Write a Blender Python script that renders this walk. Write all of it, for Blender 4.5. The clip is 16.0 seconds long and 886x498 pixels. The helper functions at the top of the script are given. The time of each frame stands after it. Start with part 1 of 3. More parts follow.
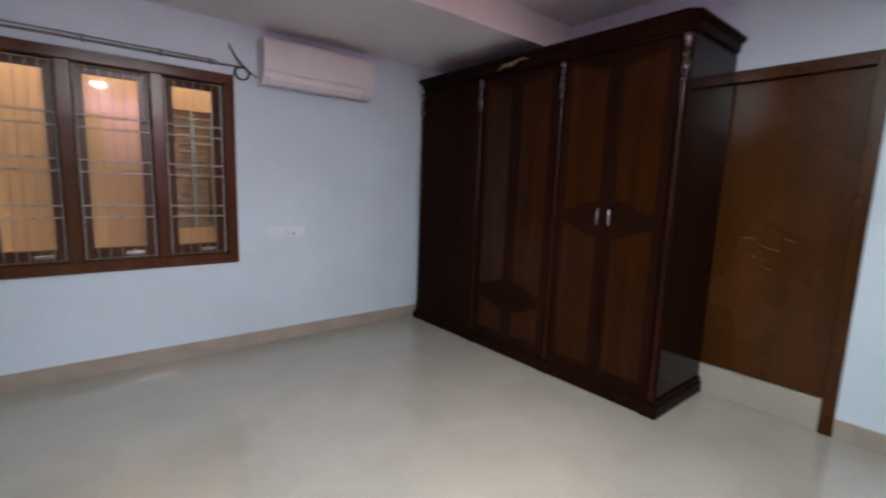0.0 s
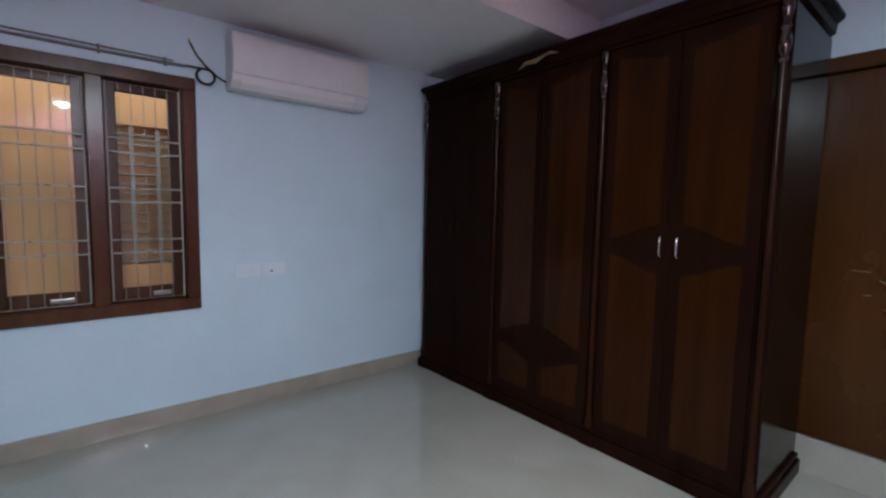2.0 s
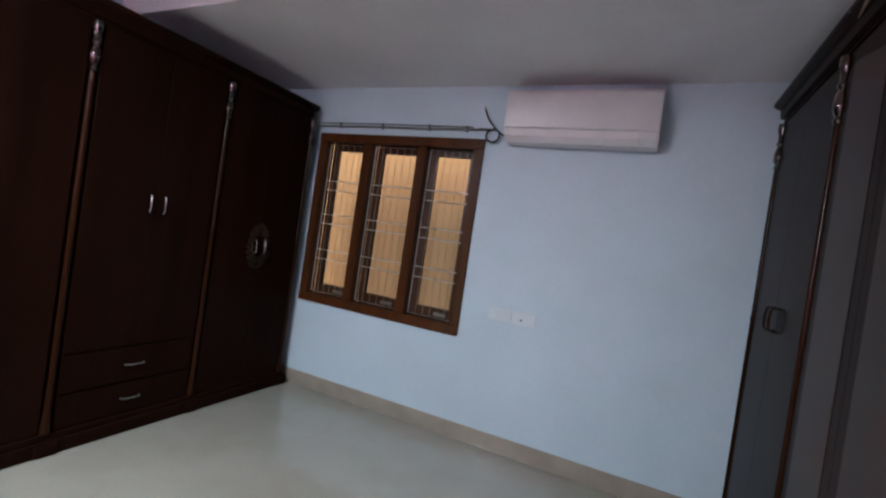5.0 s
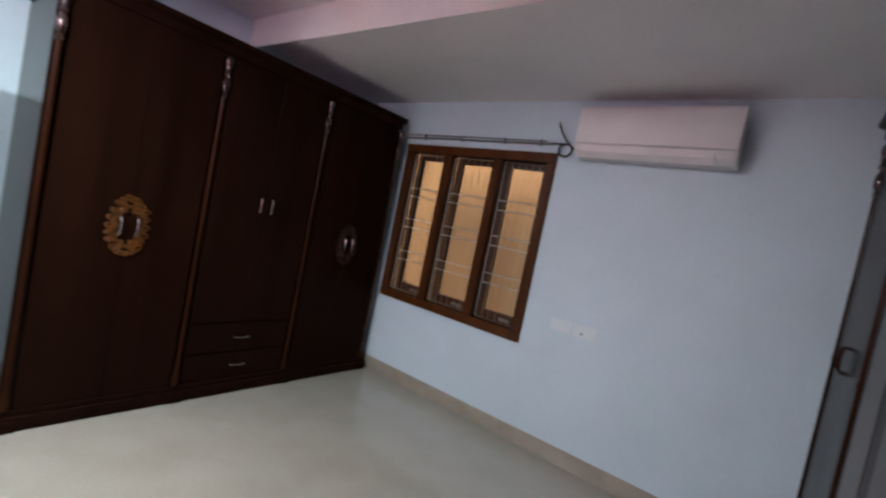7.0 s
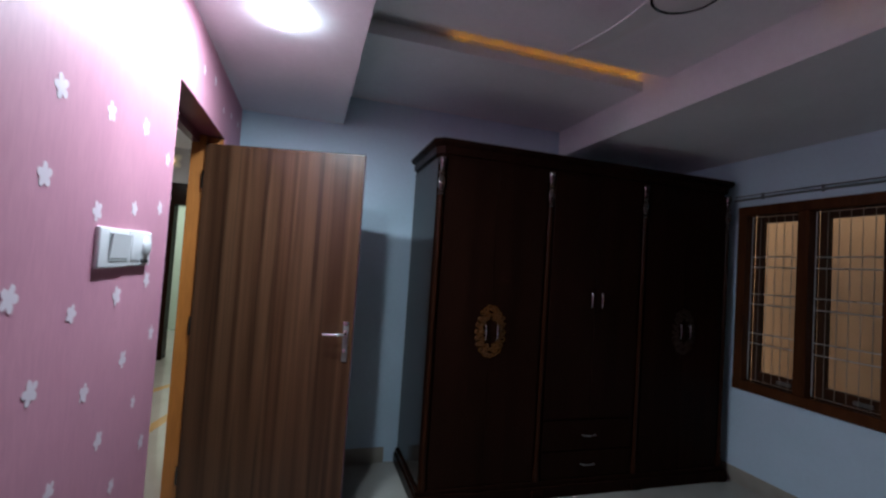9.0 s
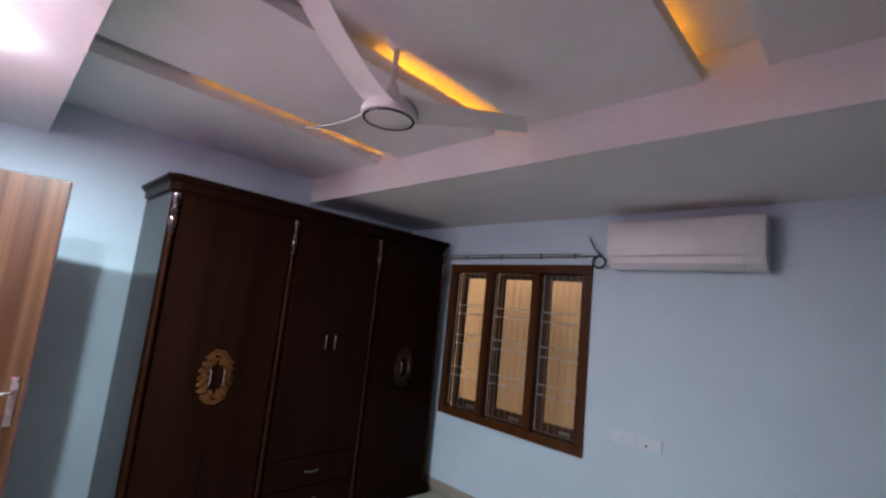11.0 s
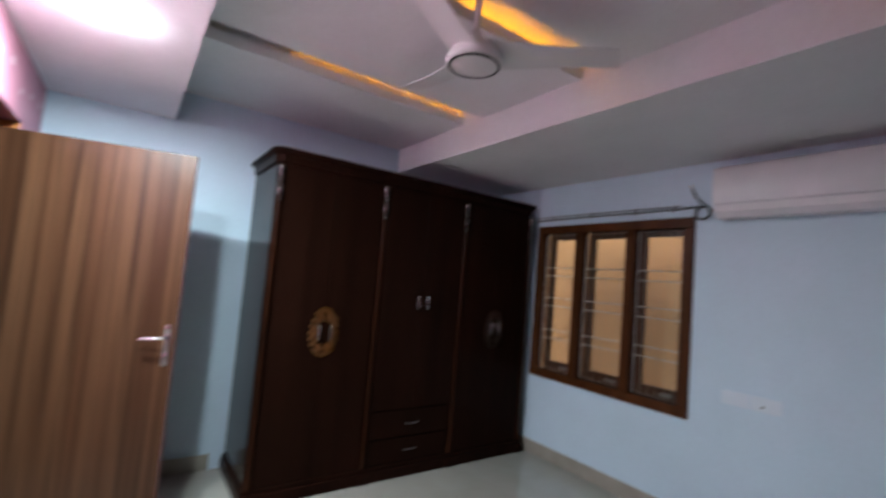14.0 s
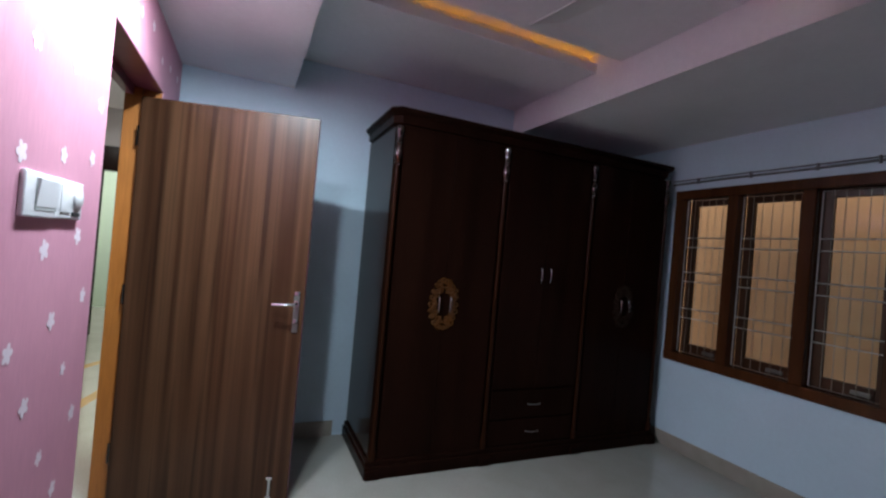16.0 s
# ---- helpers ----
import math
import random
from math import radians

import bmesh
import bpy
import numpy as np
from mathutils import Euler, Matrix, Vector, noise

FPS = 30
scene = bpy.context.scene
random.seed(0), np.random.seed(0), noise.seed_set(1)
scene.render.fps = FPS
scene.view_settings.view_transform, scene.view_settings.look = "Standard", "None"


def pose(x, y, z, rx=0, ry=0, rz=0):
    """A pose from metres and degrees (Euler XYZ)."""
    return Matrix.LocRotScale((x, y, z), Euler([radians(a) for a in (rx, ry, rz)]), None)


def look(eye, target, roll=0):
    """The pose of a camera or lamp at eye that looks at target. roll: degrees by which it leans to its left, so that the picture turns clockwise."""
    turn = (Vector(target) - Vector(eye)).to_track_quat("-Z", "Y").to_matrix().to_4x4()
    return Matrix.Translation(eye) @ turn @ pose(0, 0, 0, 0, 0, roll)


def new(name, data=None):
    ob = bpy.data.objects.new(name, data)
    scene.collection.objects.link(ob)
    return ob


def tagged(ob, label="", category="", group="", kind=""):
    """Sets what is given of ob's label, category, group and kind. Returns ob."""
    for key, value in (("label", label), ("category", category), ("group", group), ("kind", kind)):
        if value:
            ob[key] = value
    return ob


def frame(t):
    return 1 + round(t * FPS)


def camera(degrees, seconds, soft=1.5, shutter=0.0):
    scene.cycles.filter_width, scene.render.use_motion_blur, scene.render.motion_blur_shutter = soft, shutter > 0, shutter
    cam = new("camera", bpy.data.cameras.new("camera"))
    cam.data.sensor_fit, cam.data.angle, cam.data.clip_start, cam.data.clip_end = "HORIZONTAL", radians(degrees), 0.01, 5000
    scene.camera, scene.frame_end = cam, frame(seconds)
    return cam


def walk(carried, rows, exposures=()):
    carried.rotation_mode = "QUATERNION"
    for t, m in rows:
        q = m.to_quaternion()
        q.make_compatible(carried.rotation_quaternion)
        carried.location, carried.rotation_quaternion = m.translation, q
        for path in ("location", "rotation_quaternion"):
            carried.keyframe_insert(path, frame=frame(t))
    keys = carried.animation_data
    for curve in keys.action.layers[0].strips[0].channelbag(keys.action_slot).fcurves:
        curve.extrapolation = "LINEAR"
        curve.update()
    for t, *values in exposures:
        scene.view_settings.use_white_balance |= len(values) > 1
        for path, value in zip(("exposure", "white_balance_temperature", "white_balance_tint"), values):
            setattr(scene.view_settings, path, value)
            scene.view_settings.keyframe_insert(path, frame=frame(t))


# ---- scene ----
cam = camera(90.0, 16.0, soft=2.4, shutter=0.7)
PATH = [
    (0, (-0.07, 0.063, 1.327), (1.186, 1.594, 1.043), 2.0),
    (0.5, (-0.109, 0.192, 1.327), (0.98, 1.842, 1.026), 3.0),
    (1, (-0.139, 0.38, 1.367), (0.774, 2.126, 1.028), 3.9),
    (1.5, (0.16, 0.501, 1.292), (1.062, 2.264, 1.009), 3.6),
    (2, (0.291, 0.627, 1.32), (1.554, 2.169, 1.146), 1.1),
    (2.5, (0.461, 0.686, 1.333), (1.672, 2.271, 1.192), 2.4),
    (3, (0.778, 0.673, 1.285), (1.376, 2.581, 1.231), 5.6),
    (3.5, (1.102, 0.726, 1.257), (1.404, 2.704, 1.272), 6.3),
    (4, (1.415, 0.743, 1.313), (1.326, 2.74, 1.38), 7.6),
    (4.5, (1.682, 0.724, 1.301), (1.052, 2.622, 1.307), 7.2),
    (5, (1.951, 0.797, 1.324), (1.121, 2.616, 1.293), 8.4),
    (7.5, (2.211, 0.72, 1.415), (0.823, 2.156, 1.315), 10.1),
    (8, (2.163, 0.686, 1.41), (0.486, 1.777, 1.376), 7.0),
    (8.5, (2.09, 0.597, 1.412), (0.206, 1.268, 1.446), 5.5),
    (9, (2.03, 0.493, 1.461), (0.116, 1.068, 1.539), 3.8),
    (9.5, (2.081, 0.463, 1.492), (0.234, 1.226, 1.58), 2.9),
    (10, (2.223, 0.54, 1.543), (0.634, 1.751, 1.631), 4.2),
    (12.5, (2.378, 0.509, 1.66), (1.032, 1.935, 2.053), 7.3),
    (13, (2.365, 0.504, 1.651), (1.004, 1.91, 2.064), 7.8),
    (13.5, (2.348, 0.522, 1.538), (0.903, 1.875, 1.826), 4.9),
    (14, (2.337, 0.507, 1.482), (0.703, 1.652, 1.624), 4.8),
    (14.5, (2.256, 0.453, 1.42), (0.446, 1.301, 1.469), 4.8),
    (15, (2.159, 0.426, 1.402), (0.332, 1.24, 1.429), 4.7),
    (15.5, (2.049, 0.438, 1.401), (0.221, 1.249, 1.422), 4.7),
    (16, (2.003, 0.455, 1.401), (0.172, 1.259, 1.414), 5.0),
]
EXPOSURE = [(0.0, 1.12, 7150, 13.5), (0.5, 1.0, 6600, 13), (1.5, 0.85, 6250, 8), (3.5, 1.0, 6350, 6), (4.5, 1.05, 6500, 7), (5.0, 1.05, 6600, 7), (7.5, 1.0, 7150, 11), (8.0, 1.1, 6800, 11), (8.5, 0.08, 6350, 9.5), (9.0, -0.5, 6100, 9.5), (9.5, -0.6, 6100, 9.5), (10.0, 0.75, 6600, 8), (12.5, 0.95, 6500, 8), (13.0, 0.85, 6480, 7), (13.5, 1.05, 6500, 8), (14.0, 0.82, 6600, 8), (14.5, 0.0, 6350, 9.5), (15.0, -0.25, 6250, 10), (16.0, 0.03, 6250, 10)]
walk(cam, [(t, look(eye, target, roll)) for t, eye, target, roll in PATH], EXPOSURE)

# ---- light ----
world = bpy.data.worlds.new("sky")
scene.world = world
world.use_nodes = True
wn = world.node_tree.nodes
sky = wn.new("ShaderNodeTexSky")
sky.sky_type, sky.sun_disc = "NISHITA", False
sky.sun_elevation, sky.sun_rotation = radians(30), radians(200)
world.node_tree.links.new(sky.outputs[0], wn["Background"].inputs[0])
wn["Background"].inputs[1].default_value = 0.15


def lamp(name, kind, m, energy, color, **more):
    data = bpy.data.lights.new(name, kind)
    data.energy, data.color = energy, color
    if kind == "AREA":
        data.shape = more.get("shape", "DISK")
        data.size = more.get("size", 0.15)
    else:
        data.angle = more.get("angle", 0.2)
    ob = new(name, data)
    ob.matrix_world = m
    return ob


lamp("evening_sun", "SUN", look((0, -9, 14), (0, 5, 1)), 1.7, (1.0, 0.88, 0.74), angle=radians(25))
LAMP_Y, LAMP_Z = 0.325, 2.435
LAMPS = ((0.15, 24.0), (0.66, 17.0))
for lx, watts in LAMPS:
    lamp("downlight_glow", "AREA", pose(lx, LAMP_Y, LAMP_Z - 0.034), watts, (0.77, 0.92, 1.0), size=0.07)
# Unseen lamp added to brighten the green wall past the hall.
lamp("far_room_fill", "AREA", pose(-5.8, -1.8, 2.7), 45.0, (1.0, 0.97, 0.9), size=0.3)
lamp("hall_glow", "AREA", pose(-2.2, -1.6, 2.66), 70.0, (1.0, 0.95, 0.86), size=0.3)

# ---- materials ----


class Nodes:
    """A Principled material with short calls for its nodes."""

    def __init__(self, name, color, rough=0.5, metal=0.0, spec=0.5, coat=0.0):
        self.m = bpy.data.materials.new(name)
        self.m.use_nodes = True
        self.t = self.m.node_tree
        self.p = self.t.nodes["Principled BSDF"]
        self.p.inputs["Base Color"].default_value = (*color, 1)
        self.p.inputs["Roughness"].default_value = rough
        self.p.inputs["Metallic"].default_value = metal
        self.p.inputs["Specular IOR Level"].default_value = spec
        self.p.inputs["Coat Weight"].default_value = coat
        self.p.inputs["Coat Roughness"].default_value = 0.06
        self.co = None

    def add(self, kind, **values):
        n = self.t.nodes.new(kind)
        for key, value in values.items():
            n.inputs[key].default_value = value
        return n

    def link(self, a, b):
        self.t.links.new(a, b)

    def coords(self, scale=(1, 1, 1)):
        if self.co is None:
            self.co = self.add("ShaderNodeTexCoord")
        mp = self.add("ShaderNodeMapping", Scale=scale)
        self.link(self.co.outputs["Object"], mp.inputs["Vector"])
        return mp.outputs[0]

    def noise(self, scale, detail=4.0, stretch=(1, 1, 1), distortion=0.0):
        n = self.add("ShaderNodeTexNoise", Scale=scale, Detail=detail, Distortion=distortion)
        self.link(self.coords(stretch), n.inputs["Vector"])
        return n.outputs[0]

    def ramp(self, fac, stops):
        r = self.add("ShaderNodeValToRGB")
        while len(r.color_ramp.elements) < len(stops):
            r.color_ramp.elements.new(0.5)
        for e, (at, c) in zip(r.color_ramp.elements, stops):
            e.position, e.color = at, (*c, 1)
        self.link(fac, r.inputs[0])
        return r.outputs[0]

    def mix(self, fac, a, b, how="MULTIPLY"):
        n = self.t.nodes.new("ShaderNodeMix")
        n.data_type, n.blend_type = "RGBA", how
        n.inputs[0].default_value = fac if isinstance(fac, float) else 1.0
        if not isinstance(fac, float):
            self.link(fac, n.inputs[0])
        for s, v in ((n.inputs[6], a), (n.inputs[7], b)):
            if isinstance(v, tuple):
                s.default_value = (*v, 1)
            else:
                self.link(v, s)
        return n.outputs[2]

    def base(self, c):
        self.link(c, self.p.inputs["Base Color"])
        return self

    def rough(self, fac, low, high):
        r = self.add("ShaderNodeMapRange")
        r.inputs[3].default_value, r.inputs[4].default_value = low, high
        self.link(fac, r.inputs[0])
        self.link(r.outputs[0], self.p.inputs["Roughness"])
        return self

    def bump(self, fac, strength, distance=0.002):
        b = self.add("ShaderNodeBump", Strength=strength, Distance=distance)
        self.link(fac, b.inputs["Height"])
        self.link(b.outputs[0], self.p.inputs["Normal"])
        return self


def shade(c, k):
    return tuple(min(1.0, v * k) for v in c)


def painted(name, c, rough=0.55):
    n = Nodes(name, c, rough)
    big, small = n.noise(1.7, 5), n.noise(38, 3)
    n.base(n.mix(1.0, n.ramp(big, [(0.3, shade(c, 0.93)), (0.7, shade(c, 1.04))]), n.ramp(small, [(0.3, (0.96,) * 3), (0.7, (1.0,) * 3)])))
    return n.rough(big, rough - 0.08, rough + 0.1).bump(small, 0.12, 0.001).m


def wood(name, dark, light, rough, coat=0.0, scale=9.0, along=(1, 1, 0.07), spec=0.5):
    n = Nodes(name, dark, rough, spec=spec, coat=coat)
    grain = n.noise(scale, 8, along, 0.6)
    fine = n.noise(scale * 14, 3, along)
    wear = n.noise(2.3, 4)
    c = n.ramp(grain, [(0.3, dark), (0.7, light)])
    c = n.mix(1.0, c, n.ramp(fine, [(0.3, (0.8,) * 3), (0.7, (1.0,) * 3)]))
    n.base(n.mix(1.0, c, n.ramp(wear, [(0.3, (0.86,) * 3), (0.75, (1.05,) * 3)])))
    return n.rough(wear, rough * 0.75, rough * 1.5).bump(fine, 0.06, 0.0006).m


def plain(name, c, rough=0.4, metal=0.0, vary=0.08):
    n = Nodes(name, c, rough, metal)
    big = n.noise(6, 4)
    n.base(n.ramp(big, [(0.3, shade(c, 1 - vary)), (0.7, shade(c, 1 + vary))]))
    return n.rough(n.noise(25, 3), rough * 0.8, min(1.0, rough * 1.25)).m


def glowing(name, c, strength):
    n = Nodes(name, c, 0.5)
    n.p.inputs["Emission Color"].default_value = (*c, 1)
    n.p.inputs["Emission Strength"].default_value = strength
    return n.m


WALL = painted("pale_blue_paint", (0.56, 0.70, 0.80))
CEIL = painted("ceiling_paint", (0.79, 0.78, 0.80), 0.6)
HALLPAINT = painted("hall_paint", (0.62, 0.60, 0.62))
GREEN = painted("pale_green_paint", (0.50, 0.62, 0.48))
OCHRE = painted("ochre_outside_paint", (0.80, 0.475, 0.24), 0.8)
PINK = Nodes("pink_wallpaper", (0.62, 0.29, 0.38), 0.5)
weave = PINK.noise(160, 2, (1, 1, 0.12))
PINK.base(PINK.mix(1.0, PINK.ramp(PINK.noise(2.2, 4), [(0.3, (0.57, 0.255, 0.345)), (0.7, (0.65, 0.30, 0.39))]), PINK.ramp(weave, [(0.3, (0.9, 0.86, 0.88)), (0.7, (1, 1, 1))])))
PINK.rough(weave, 0.42, 0.62).bump(weave, 0.15, 0.0008)
PINK = PINK.m
SCRATCH = plain("pale_scratch", (0.30, 0.24, 0.19), 0.6)
PRINT = plain("white_wallpaper_print", (0.80, 0.66, 0.73), 0.5)

FLOOR = Nodes("cream_vitrified_tile", (0.55, 0.49, 0.41), 0.14, spec=1.0)
cloud, speck = FLOOR.noise(3.2, 6, distortion=0.8), FLOOR.noise(90, 3)
fc = FLOOR.mix(1.0, FLOOR.ramp(cloud, [(0.28, (0.350, 0.330, 0.290)), (0.72, (0.395, 0.374, 0.332))]), FLOOR.ramp(speck, [(0.3, (0.9,) * 3), (0.65, (1.0,) * 3)]))
FLOOR.base(fc).rough(FLOOR.noise(1.4, 5), 0.05, 0.12).bump(speck, 0.02, 0.0004)
FLOOR = FLOOR.m
SKIRT = plain("beige_skirting_tile", (0.33, 0.295, 0.25), 0.05, vary=0.12)
INLAY = plain("tan_floor_inlay", (0.42, 0.26, 0.11), 0.2)

MAHOG = wood("dark_mahogany_varnish", (0.0112, 0.0043, 0.0028), (0.0185, 0.0068, 0.0042), 0.20, 0.0, spec=0.025)
BROWN = wood("brown_panel_varnish", (0.0215, 0.0066, 0.0021), (0.0375, 0.0112, 0.0031), 0.18, 0.0, spec=0.12)
PANEL = wood("mahogany_panel_varnish", (0.0105, 0.0040, 0.0024), (0.0175, 0.0064, 0.0036), 0.13, 0.0, spec=0.11)
TURNED = wood("turned_mahogany", (0.018, 0.0058, 0.0026), (0.031, 0.0098, 0.0042), 0.18, 0.0, spec=0.10)
CAPITAL = wood("polished_capital", (0.012, 0.0040, 0.0020), (0.021, 0.0068, 0.0032), 0.05, 1.0, spec=0.6)
CARVE = plain("gilded_carving", (0.112, 0.038, 0.005), 0.42, 0.45, 0.35)
# Darker than the gilding, for the third bay's carving.
FAINT = plain("dark_carving", (0.026, 0.010, 0.004), 0.4, 0.4, 0.3)
RAW = plain("bare_chipped_wood", (0.17, 0.12, 0.065), 0.8, vary=0.3)
TEAK = wood("teak_window_varnish", (0.062, 0.020, 0.008), (0.108, 0.036, 0.013), 0.2, 0.0, spec=0.3)
TEAKDARK = wood("teak_shutter_varnish", (0.040, 0.014, 0.006), (0.075, 0.027, 0.011), 0.28, 0.0, spec=0.35)
DOORWOOD = wood("brown_door_varnish", (0.046, 0.0155, 0.0030), (0.076, 0.026, 0.0050), 0.24, 0.0, 5.0, spec=0.25)
JAMB = wood("orange_teak_jamb", (0.33, 0.105, 0.014), (0.48, 0.17, 0.030), 0.35, 0.1)
LINTEL = wood("maroon_door_frame", (0.15, 0.030, 0.070), (0.22, 0.048, 0.105), 0.3, 0.1)

LAMI = Nodes("striped_walnut_laminate", (0.2, 0.1, 0.06), 0.34, spec=0.28)
band = LAMI.noise(4.6, 2.0, (0.0, 1.0, 0.015))
vein = LAMI.noise(21.0, 2.0, (0.0, 1.0, 0.02), 0.3)
hair = LAMI.noise(120, 4, (0.0, 1.0, 0.012))
lc = LAMI.ramp(band, [(0.30, (0.033, 0.0125, 0.0056)), (0.40, (0.072, 0.031, 0.0152)), (0.46, (0.041, 0.0158, 0.0072)), (0.53, (0.083, 0.038, 0.0188)), (0.60, (0.043, 0.0168, 0.0077)), (0.70, (0.069, 0.029, 0.0142))])
lc = LAMI.mix(1.0, lc, LAMI.ramp(vein, [(0.34, (0.50, 0.45, 0.42)), (0.44, (1.0, 1.0, 1.0)), (0.60, (1.06, 1.04, 1.02)), (0.68, (0.80, 0.77, 0.75))]))
LAMI.base(LAMI.mix(1.0, lc, LAMI.ramp(hair, [(0.3, (0.82, 0.81, 0.80)), (0.7, (1.06, 1.05, 1.04))])))
LAMI.rough(hair, 0.28, 0.42).bump(hair, 0.08, 0.0006)
LAMI = LAMI.m

DULL = plain("dull_steel", (0.30, 0.29, 0.28), 0.3, 0.8)
CHROME = plain("chrome", (0.75, 0.75, 0.76), 0.14, 1.0, 0.03)
# Paler than the other grill steel: the lamp's highlight is in this colour.
RAIL = plain("highlit_grill_rail", (0.52, 0.50, 0.47), 0.28, 0.5)
ROD = plain("thin_grill_rod", (0.30, 0.26, 0.22), 0.35, 0.3)
STEEL = plain("painted_grill_steel", (0.42, 0.39, 0.36), 0.4, 0.2)
BRASS = plain("brass", (0.60, 0.38, 0.10), 0.25, 0.9)
PLASTIC = plain("white_plastic", (0.76, 0.73, 0.75), 0.32, vary=0.03)
ACWHITE = plain("aged_white_plastic", (0.70, 0.69, 0.715), 0.35, vary=0.04)
ACGREY = plain("grey_plastic", (0.42, 0.42, 0.42), 0.4)
RUBBER = plain("black_cable", (0.012, 0.012, 0.013), 0.5)
CONDUIT = plain("grey_conduit", (0.15, 0.155, 0.16), 0.65)
SOCKETWHITE = plain("blue_white_plastic", (0.64, 0.73, 0.80), 0.4, vary=0.03)
FANWHITE = plain("satin_white_fan", (0.74, 0.70, 0.71), 0.35, vary=0.03)
DARKRING = plain("dark_chrome", (0.10, 0.10, 0.10), 0.2, 1.0)
LEDS = [glowing("amber_led", (1.0, 0.40, 0.012), k) for k in (1.3, 3.1, 2.2)]
DIFF = glowing("downlight_diffuser", (0.80, 0.92, 1.0), 115.0)
HOT = [glowing("amber_led_chip", (1.0, 0.44, 0.03), k) for k in (12.0, 26.0, 20.0)]
BULB = glowing("amber_bulb", (0.9, 0.62, 0.25), 0.9)
MILK = plain("milk_glass", (0.82, 0.79, 0.72), 0.2, vary=0.03)
LOUVRE = plain("grey_green_louvre", (0.38, 0.39, 0.34), 0.6)
STONE = painted("outside_concrete", (0.32, 0.30, 0.27), 0.85)

GLASS = bpy.data.materials.new("window_glass")
GLASS.use_nodes = True
gt = GLASS.node_tree
gt.nodes.remove(gt.nodes["Principled BSDF"])
clear, gloss, fres, blend = (gt.nodes.new(k) for k in ("ShaderNodeBsdfTransparent", "ShaderNodeBsdfGlossy", "ShaderNodeFresnel", "ShaderNodeMixShader"))
clear.inputs[0].default_value = (0.93, 0.93, 0.92, 1)
gloss.inputs["Color"].default_value = (0.55, 0.55, 0.55, 1)
gloss.inputs["Roughness"].default_value = 0.03
fres.inputs[0].default_value = 1.5
gt.links.new(fres.outputs[0], blend.inputs[0])
gt.links.new(clear.outputs[0], blend.inputs[1])
gt.links.new(gloss.outputs[0], blend.inputs[2])
gt.links.new(blend.outputs[0], gt.nodes["Material Output"].inputs[0])

# ---- mesh helpers ----


def put_box(bm, lo, hi, bevel=0.0, segments=1):
    x0, y0, z0 = lo
    x1, y1, z1 = hi
    vs = [bm.verts.new(p) for p in ((x0, y0, z0), (x1, y0, z0), (x1, y1, z0), (x0, y1, z0), (x0, y0, z1), (x1, y0, z1), (x1, y1, z1), (x0, y1, z1))]
    fs = [bm.faces.new([vs[i] for i in q]) for q in ((3, 2, 1, 0), (4, 5, 6, 7), (0, 1, 5, 4), (1, 2, 6, 5), (2, 3, 7, 6), (3, 0, 4, 7))]
    if bevel:
        edges = list({e for f in fs for e in f.edges})
        bmesh.ops.bevel(bm, geom=edges, offset=bevel, segments=segments, affect="EDGES", profile=0.6)
    return bm


def boxes(*pairs, bevel=0.0, segments=1):
    bm = bmesh.new()
    for lo, hi in pairs:
        put_box(bm, lo, hi, bevel, segments)
    return bm


def put_lathe(bm, profile, m=Matrix(), n=20, arc=360.0, start=0.0):
    """Turns (radius, height) round z; closed where the radius is 0."""
    full = arc >= 360
    count = n if full else n + 1
    rings = []
    for r, h in profile:
        if r < 1e-6:
            rings.append([bm.verts.new(m @ Vector((0, 0, h)))])
        else:
            rings.append([bm.verts.new(m @ Vector((r * math.cos(a), r * math.sin(a), h))) for a in (radians(start + arc * i / n) for i in range(count))])
    for a, b in zip(rings, rings[1:]):
        for i in range(n):
            j = (i + 1) % count
            if len(a) == 1 and len(b) == 1:
                continue
            if len(a) == 1:
                bm.faces.new((a[0], b[j], b[i]))
            elif len(b) == 1:
                bm.faces.new((a[i], a[j], b[0]))
            else:
                bm.faces.new((a[i], a[j], b[j], b[i]))
    return bm


def lathe(profile, m=Matrix(), n=20, arc=360.0, start=0.0):
    return put_lathe(bmesh.new(), profile, m, n, arc, start)


def put_tube(bm, points, r, n=8, closed=False):
    pts = [Vector(p) for p in points]
    rings, up = [], Vector((0.31, 0.17, 0.93))
    for i, p in enumerate(pts):
        a = pts[i - 1] if (i or closed) else p
        b = pts[(i + 1) % len(pts)] if (i < len(pts) - 1 or closed) else p
        d = (b - a).normalized()
        s = d.cross(up).normalized()
        w = s.cross(d)
        rr = r(i / (len(pts) - 1)) if callable(r) else r
        rings.append([bm.verts.new(p + rr * (math.cos(q) * s + math.sin(q) * w)) for q in (2 * math.pi * k / n for k in range(n))])
    pairs = list(zip(rings, rings[1:])) + ([(rings[-1], rings[0])] if closed else [])
    for a, b in pairs:
        for k in range(n):
            bm.faces.new((a[k], a[(k + 1) % n], b[(k + 1) % n], b[k]))
    if not closed:
        bm.faces.new(rings[0][::-1])
        bm.faces.new(rings[-1])
    return bm


def tube(points, r, n=8, closed=False):
    return put_tube(bmesh.new(), points, r, n, closed)


